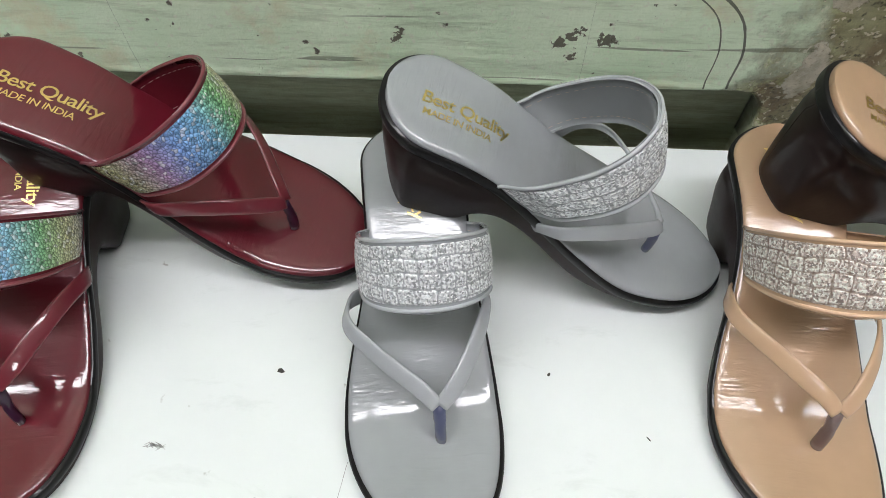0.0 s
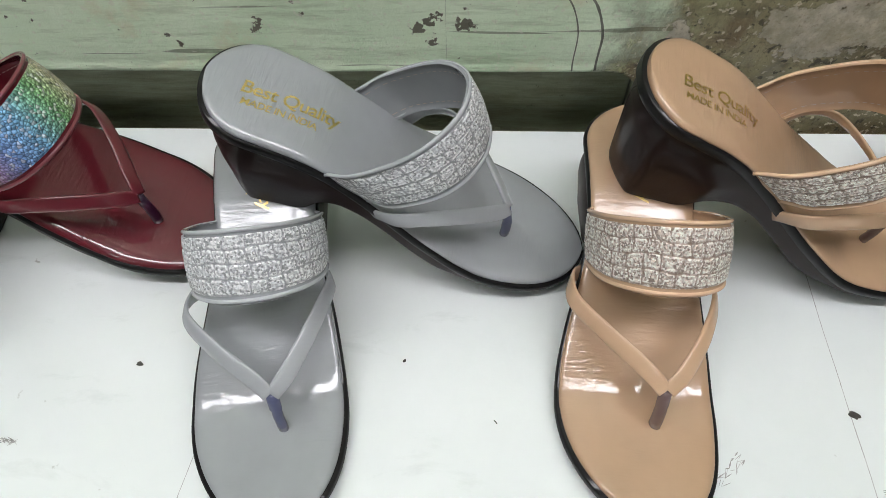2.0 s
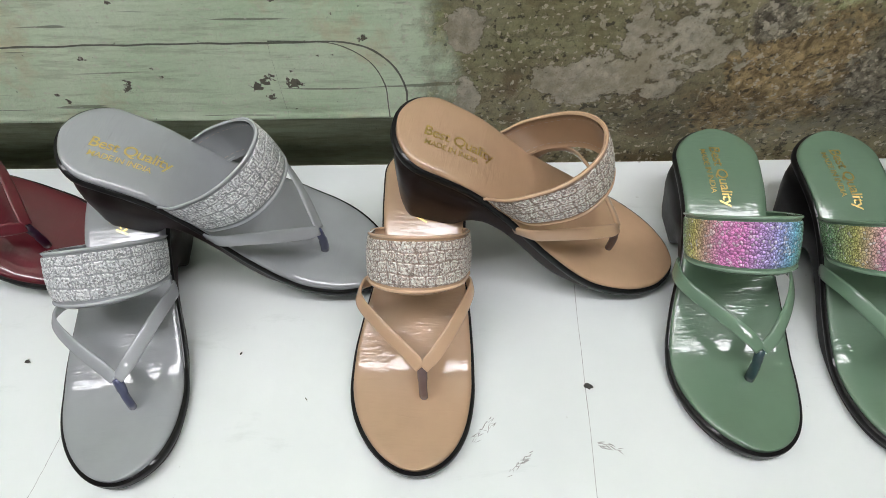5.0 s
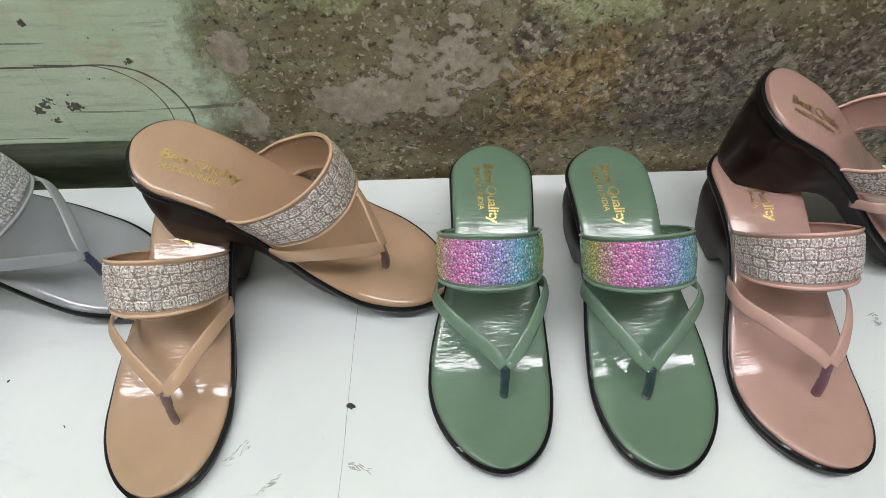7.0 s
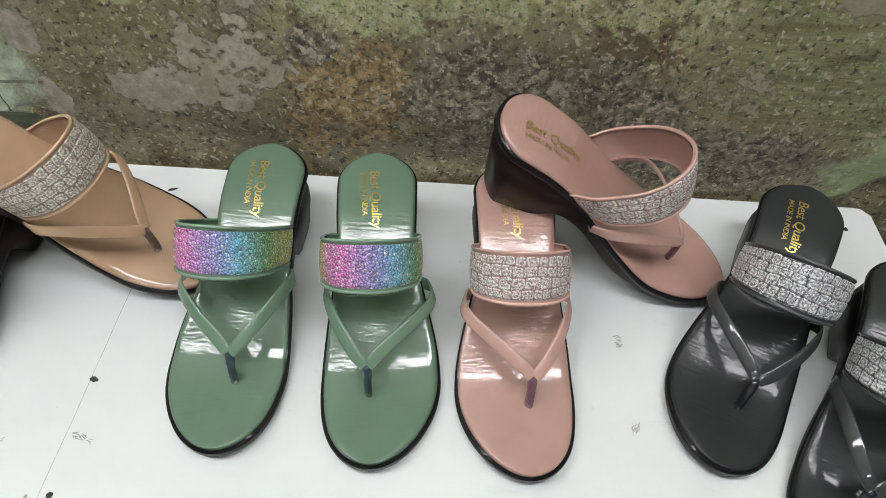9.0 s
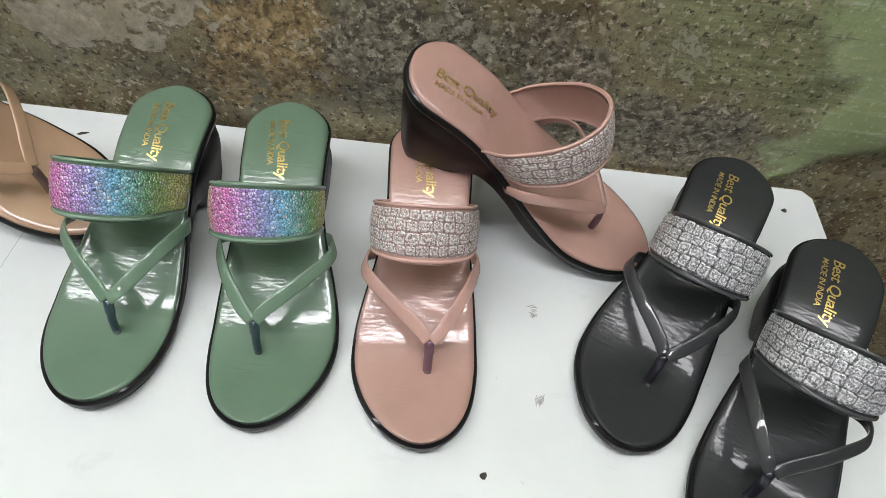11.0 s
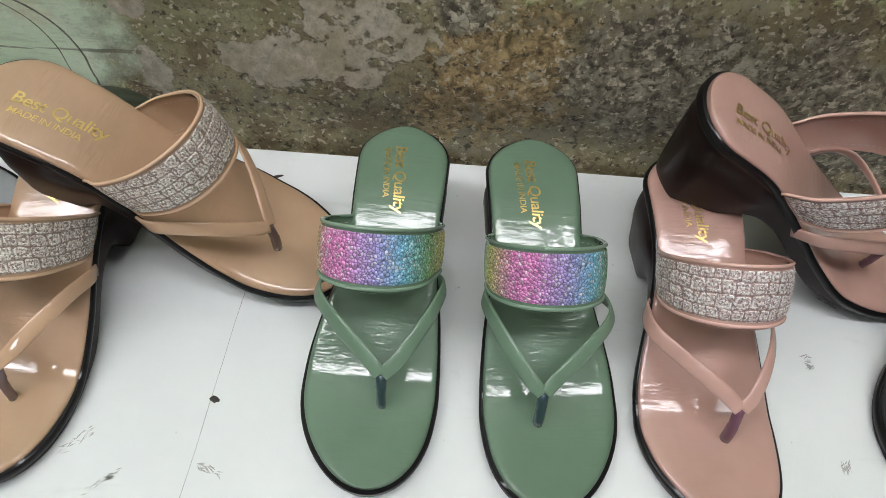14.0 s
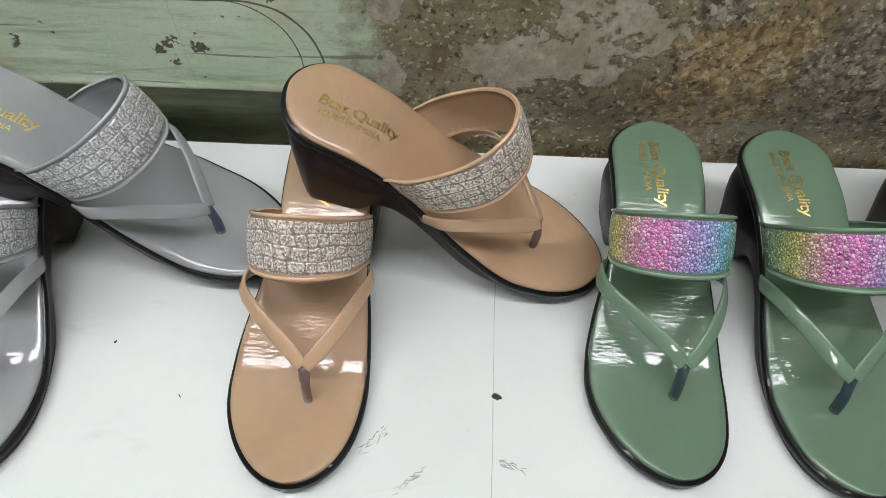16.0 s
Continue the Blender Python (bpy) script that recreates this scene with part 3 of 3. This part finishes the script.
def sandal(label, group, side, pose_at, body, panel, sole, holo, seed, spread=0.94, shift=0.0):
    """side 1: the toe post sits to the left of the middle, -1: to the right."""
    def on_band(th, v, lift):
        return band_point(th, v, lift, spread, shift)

    thing = tagged(new("sandal"), label, "sandal", group)
    leather, lining, post_mat, trim, strap_mat = body
    loft("sole", side, sole_section, sole, thing, "glossy dark wedge sole with a block heel")
    loft("rim", side, rim_section, SOLE_BLACK, thing)
    bed = loft("footbed", side, footbed_section, leather, thing, "glossy patent footbed")
    surface_text("lettering", "Best Quality", 0.0108, 0.0118, -0.0058, bed, "gold foil lettering")
    surface_text("lettering", "MADE IN INDIA", 0.0058, 0.0140, -0.0128, bed, "small gold foil lettering")
    # wide band over the instep
    nt, nv = 65, 9
    outer = [on_band(i / (nt - 1), j / (nv - 1), 0.0011) for i in range(nt) for j in range(nv)]
    inner = [on_band(i / (nt - 1), j / (nv - 1), -0.0011) for i in range(nt) for j in range(nv)]
    faces = [f[::-1] for f in grid_faces(nt, nv)] + [tuple(a + nt * nv for a in f) for f in grid_faces(nt, nv)]
    loop = [i * nv for i in range(nt)] + [(nt - 1) * nv + j for j in range(1, nv)] + [i * nv + nv - 1 for i in range(nt - 2, -1, -1)] + [j for j in range(nv - 2, 0, -1)]
    faces += [(a, b, b + nt * nv, a + nt * nv) for a, b in zip(loop, loop[1:] + loop[:1])]
    band = sheet("band", outer + inner, faces, lining, thing, "wide instep band with leather lining")
    ns, nw = (210, 44) if not holo else (90, 24)
    verts, mask, uvs = [], [], []
    for i in range(ns):
        th = 0.015 + 0.97 * i / (ns - 1)
        for j in range(nw):
            v = 0.10 + 0.80 * j / (nw - 1)
            edge = min(i, ns - 1 - i, j, nw - 1 - j)
            if holo:
                h = cover = 0.5 + 0.5 * n3(i * 0.9, j * 0.9, seed)
                lift = 0.0016 + 0.0004 * h
            else:
                h, cover = cell_height(i / (ns - 1) * 170, j / (nw - 1) * 31, seed)
                lift = 0.0013 + 0.0012 * h
            verts.append(on_band(th, v, lift if edge else 0.0009))
            mask.append(cover)
            uvs.append((i / (ns - 1), j / (nw - 1)))
    pan = sheet("glitter_panel", verts, [f[::-1] for f in grid_faces(ns, nw)], panel, band, "embossed rainbow foil" if holo else "embossed silver glitter")
    pan.data.attributes.new("cell", "FLOAT", "POINT").data.foreach_set("value", mask)
    layer = pan.data.uv_layers.new(name="UVMap")
    layer.data.foreach_set("uv", [c for l in pan.data.loops for c in uvs[l.vertex_index]])
    for v in (0.035, 0.965):
        path = [on_band(0.004 + 0.992 * i / 64, v, 0.0013) for i in range(65)]
        sheet("piping", *tube(path, 0.00105, 8), trim, band)
    sv, sf = [], []
    for v in (0.16, 0.84):
        for i in range(46):
            th = 0.03 + 0.94 * i / 46
            a, b = on_band(th, v, -0.0013), on_band(th + 0.011, v, -0.0013)
            d, e = on_band(th + 0.011, v + 0.014, -0.0013), on_band(th, v + 0.014, -0.0013)
            k = len(sv)
            sv += [p for p in (a, b, d, e)]
            sf.append((k, k + 1, k + 2, k + 3))
    tagged(sheet("stitching", sv, sf, THREAD, band, "pale thread", False), kind="stuff")
    # toe post and the two thin straps
    yp = 0.0035 * side
    foot, crown = Vector((0.1725, yp, 0.0130)), Vector((0.1640, yp, 0.0395))
    sheet("toe_post", *tube([foot.lerp(crown, i / 6) + Vector((0.0012 * math.sin(math.pi * i / 6), 0, 0)) for i in range(7)], 0.0033, 12, 0.8), post_mat, thing, "smoky plastic toe post")
    for s in (1, -1):
        off = -0.0045 * side
        path = spline([(0.1648, yp + s * 0.0008, 0.0408), (0.1575, yp + s * 0.0085, 0.0455), (0.140, yp * 0.4 + off * 0.5 + s * 0.0240, 0.0505), (0.121, off + s * 0.0360, 0.0505), (0.104, off * 0.6 + s * 0.0378, 0.0445), (0.092, off * 0.4 + s * 0.0310, 0.0340)], 34)
        normals = []
        for i, p in enumerate(path):
            f = i / 33
            normals.append(Vector((0.55 - 0.35 * f, s * (0.15 + 1.1 * f), 1.0 - 0.72 * f)).normalized())
        wide = [0.0080 + 0.0012 * smoothstep(0, 0.25, i / 33) for i in range(34)]
        sheet("strap", *ribbon(path, normals, wide, 0.0024), strap_mat, thing)
    thing.matrix_world = pose_at
    return thing


def colours(name, base, post, coat=1.0):
    lining = tuple(c * 1.0 for c in base)
    # paler leather edge, brightened to hold the highlight along the piping
    edge = tuple(min(1, c * 1.35 + 0.03) for c in base)
    return patent(name + "_patent", base, coat=coat), patent(name + "_lining", lining, 0.35, 0.1), patent(name + "_post", post, 0.2, 0.05), patent(name + "_edge", edge, 0.3, 0.1), patent(name + "_strap", tuple(min(1, c * 1.18 + 0.012) for c in base), 0.14, 0.06, 1.0)


RED = colours("red", (0.104, 0.0035, 0.011), (0.03, 0.008, 0.03))
GREY = colours("grey", (0.285, 0.298, 0.310), (0.075, 0.085, 0.16))
TAN = colours("tan", (0.440, 0.288, 0.178), (0.15, 0.10, 0.095))
GREEN = colours("green", (0.119, 0.198, 0.131), (0.02, 0.05, 0.06))
PINK = colours("pink", (0.460, 0.282, 0.234), (0.15, 0.065, 0.10))
BLACK = colours("black", (0.023, 0.0255, 0.027), (0.012, 0.012, 0.02), 0.4)
SILVER = glitter("silver_glitter", (0.27, 0.28, 0.29), (0.80, 0.82, 0.84))
SILVER_TAN = glitter("tan_glitter", (0.22, 0.15, 0.11), (0.80, 0.69, 0.62))
SILVER_PINK = glitter("pink_glitter", (0.22, 0.125, 0.11), (0.84, 0.70, 0.65))
SILVER_BLACK = glitter("black_glitter", (0.014, 0.014, 0.016), (0.74, 0.75, 0.77))
RAINBOW = hologram("rainbow_foil", [(0.10, (0.82, 0.78, 0.30)), (0.23, (0.32, 0.66, 0.28)), (0.37, (0.28, 0.72, 1.0)), (0.47, (0.48, 0.46, 0.92)), (0.60, (1.0, 0.32, 0.76)), (0.68, (0.96, 0.32, 0.70)), (0.81, (0.82, 0.78, 0.26)), (0.92, (0.34, 0.66, 0.36))])
RAINBOW_RED = hologram("rainbow_foil_red", [(0.02, (0.82, 0.72, 0.66)), (0.11, (0.80, 0.80, 0.44)), (0.20, (0.32, 0.72, 0.34)), (0.33, (0.30, 0.64, 0.98)), (0.60, (0.28, 0.50, 0.88)), (0.76, (0.50, 0.24, 0.58)), (0.95, (0.54, 0.50, 0.26))])
# the red pair's foil seen at another angle, its shifted sheen painted in
RAINBOW_SHIFTED = hologram("rainbow_foil_shifted", [(0.10, (0.80, 0.62, 0.62)), (0.36, (0.80, 0.78, 0.48)), (0.48, (0.30, 0.70, 0.28)), (0.60, (0.24, 0.60, 0.94)), (0.70, (0.20, 0.38, 0.82)), (0.80, (0.48, 0.26, 0.50)), (0.92, (0.52, 0.50, 0.26))])

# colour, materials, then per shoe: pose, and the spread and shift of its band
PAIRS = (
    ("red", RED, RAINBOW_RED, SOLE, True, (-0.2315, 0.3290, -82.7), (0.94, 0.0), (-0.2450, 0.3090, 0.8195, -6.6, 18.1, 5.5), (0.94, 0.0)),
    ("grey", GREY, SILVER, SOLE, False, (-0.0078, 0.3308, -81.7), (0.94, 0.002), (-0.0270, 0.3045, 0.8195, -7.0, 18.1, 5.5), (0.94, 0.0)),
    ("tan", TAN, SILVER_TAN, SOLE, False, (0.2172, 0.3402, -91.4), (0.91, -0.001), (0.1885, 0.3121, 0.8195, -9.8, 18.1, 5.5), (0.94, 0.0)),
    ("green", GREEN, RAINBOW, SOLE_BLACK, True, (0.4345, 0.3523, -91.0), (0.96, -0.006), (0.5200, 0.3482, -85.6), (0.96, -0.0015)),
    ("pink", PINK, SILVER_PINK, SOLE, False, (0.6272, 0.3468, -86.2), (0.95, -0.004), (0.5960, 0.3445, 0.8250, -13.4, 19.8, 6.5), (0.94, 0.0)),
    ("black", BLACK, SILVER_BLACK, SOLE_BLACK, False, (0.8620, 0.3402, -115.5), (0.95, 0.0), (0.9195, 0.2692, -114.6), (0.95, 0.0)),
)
for k, (colour, body, panel, sole, holo, flat, band_flat, second, band_second) in enumerate(PAIRS):
    foil = "rainbow foil band" if holo else "silver glitter band"
    group = "pairs of sandals on the table"
    x, y, yaw = flat
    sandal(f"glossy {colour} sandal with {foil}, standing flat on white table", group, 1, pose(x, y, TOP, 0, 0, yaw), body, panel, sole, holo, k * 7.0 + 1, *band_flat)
    if len(second) == 3:
        x, y, yaw = second
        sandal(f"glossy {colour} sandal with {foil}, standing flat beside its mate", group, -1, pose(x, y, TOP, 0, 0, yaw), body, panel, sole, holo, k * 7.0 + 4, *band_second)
    else:
        x, y, z, yaw, pitch, roll = second
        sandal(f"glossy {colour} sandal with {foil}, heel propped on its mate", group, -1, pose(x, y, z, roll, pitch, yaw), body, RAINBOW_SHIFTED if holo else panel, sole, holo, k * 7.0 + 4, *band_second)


# ---- marks and crumbs on the table ----
def crumb(x, y, long, wide, turn, seed, name="dirt_crumb", label="dark crumb of dirt lying on white table"):
    verts, count = [], 11
    for ring, (r, h) in enumerate(((1.0, 0.0), (0.85, 0.5), (0.4, 1.0))):
        for i in range(count):
            g = 2 * math.pi * i / count
            k = r * (1 + 0.45 * n3(math.cos(g) * 1.5 + seed, math.sin(g) * 1.5, seed))
            verts.append((long / 2 * k * math.cos(g), wide / 2 * k * math.sin(g), 0.00002 + h * min(0.0014, wide * 0.3)))
    faces = grid_faces(3, count, True) + [tuple(range(2 * count, 3 * count))]
    ob = sheet(name, verts, faces, DIRT)
    ob.matrix_world = pose(x, y, TOP, 0, 0, turn)
    return tagged(ob, label, "dirt", "crumbs on the table")


for i, (x, y, a, b, turn) in enumerate(((0.330, 0.180, 0.006, 0.0042, -20), (0.940, 0.367, 0.006, 0.004, 10), (0.333, 0.100, 0.005, 0.004, 0), (-0.076, 0.200, 0.005, 0.003, -15),
                                        (0.684, 0.114, 0.005, 0.0045, 30), (0.328, 0.366, 0.009, 0.003, 20), (0.081, 0.206, 0.0024, 0.0014, 60), (0.134, 0.171, 0.0032, 0.0008, -50))):
    crumb(x, y, a, b, turn, i * 3.3 + 0.5)


def scuff(x, y, long, wide, turn, seed):
    """A patch of fine broken strokes rubbed into the paint."""
    rng = random.Random(seed)
    verts, faces = [], []
    for i in range(24):
        cx, cy = rng.uniform(-long, long) / 2, rng.uniform(-wide, wide) / 2
        l, w, g = rng.uniform(0.0008, 0.0030), rng.uniform(0.00012, 0.0004), rng.uniform(-0.7, 0.7)
        k = len(verts)
        for a, b in ((-l, -w * 0.3), (0, -w), (l, -w * 0.2), (l * 0.9, w * 0.3), (0, w), (-l, w * 0.4)):
            verts.append((cx + a * math.cos(g) - b * math.sin(g), cy + a * math.sin(g) + b * math.cos(g), 0.00025))
        faces.append(tuple(range(k, k + 6)))
    ob = sheet("scuff_mark", verts, faces, SCUFF, smooth=False)
    ob.matrix_world = pose(x, y, TOP, 0, 0, turn)
    tagged(ob, "grey scuff rubbed into the white table paint", "scuff mark", "scuffs on the table", kind="stuff")


for i, (x, y, a, b, turn) in enumerate(((0.256, 0.149, 0.020, 0.006, 45), (0.280, 0.127, 0.022, 0.003, 40), (0.339, 0.138, 0.014, 0.004, -15), (-0.136, 0.153, 0.010, 0.002, 0),
                                        (0.720, 0.168, 0.006, 0.006, 80), (0.744, 0.285, 0.014, 0.003, -40), (0.717, 0.237, 0.004, 0.010, 10))):
    scuff(x, y, a, b, turn, i + 5)


def pencil_line(x0, y0, x1, y1, wide, seed):
    verts = []
    for i in range(41):
        f = i / 40
        x, y = x0 + (x1 - x0) * f + 0.0006 * n3(f * 6, seed), y0 + (y1 - y0) * f
        w = wide * (0.5 + 0.5 * abs(n3(f * 14, seed + 3)))
        verts += [(x - w, y, TOP + 0.0002), (x + w, y, TOP + 0.0002)]
    ob = sheet("drawn_line", verts, grid_faces(41, 2), SCUFF, smooth=False)
    tagged(ob, "thin grey line drawn across the white table", "line", kind="stuff")


pencil_line(0.331, 0.33, 0.326, 0.09, 0.00032, 2.0)
pencil_line(-0.029, 0.15, -0.038, 0.09, 0.0003, 6.0)


def ink_mark(x, z):
    """A stroke of ink on the wall."""
    verts = [(0.009 * math.cos(g) * (1 + 0.2 * n3(g, 1.0)), 0.0, 0.0028 * math.sin(g) * (1 + 0.3 * n3(g, 5.0)) + 0.002 * math.cos(g)) for g in (2 * math.pi * i / 18 for i in range(18))]
    ob = sheet("ink_mark", verts, [tuple(range(18))], INK, smooth=False)
    ob.location = (x, WALL - 0.0060, z)
    tagged(ob, "dark blue ink stroke on the green wall", "ink mark", kind="stuff")


ink_mark(0.916, 0.928)
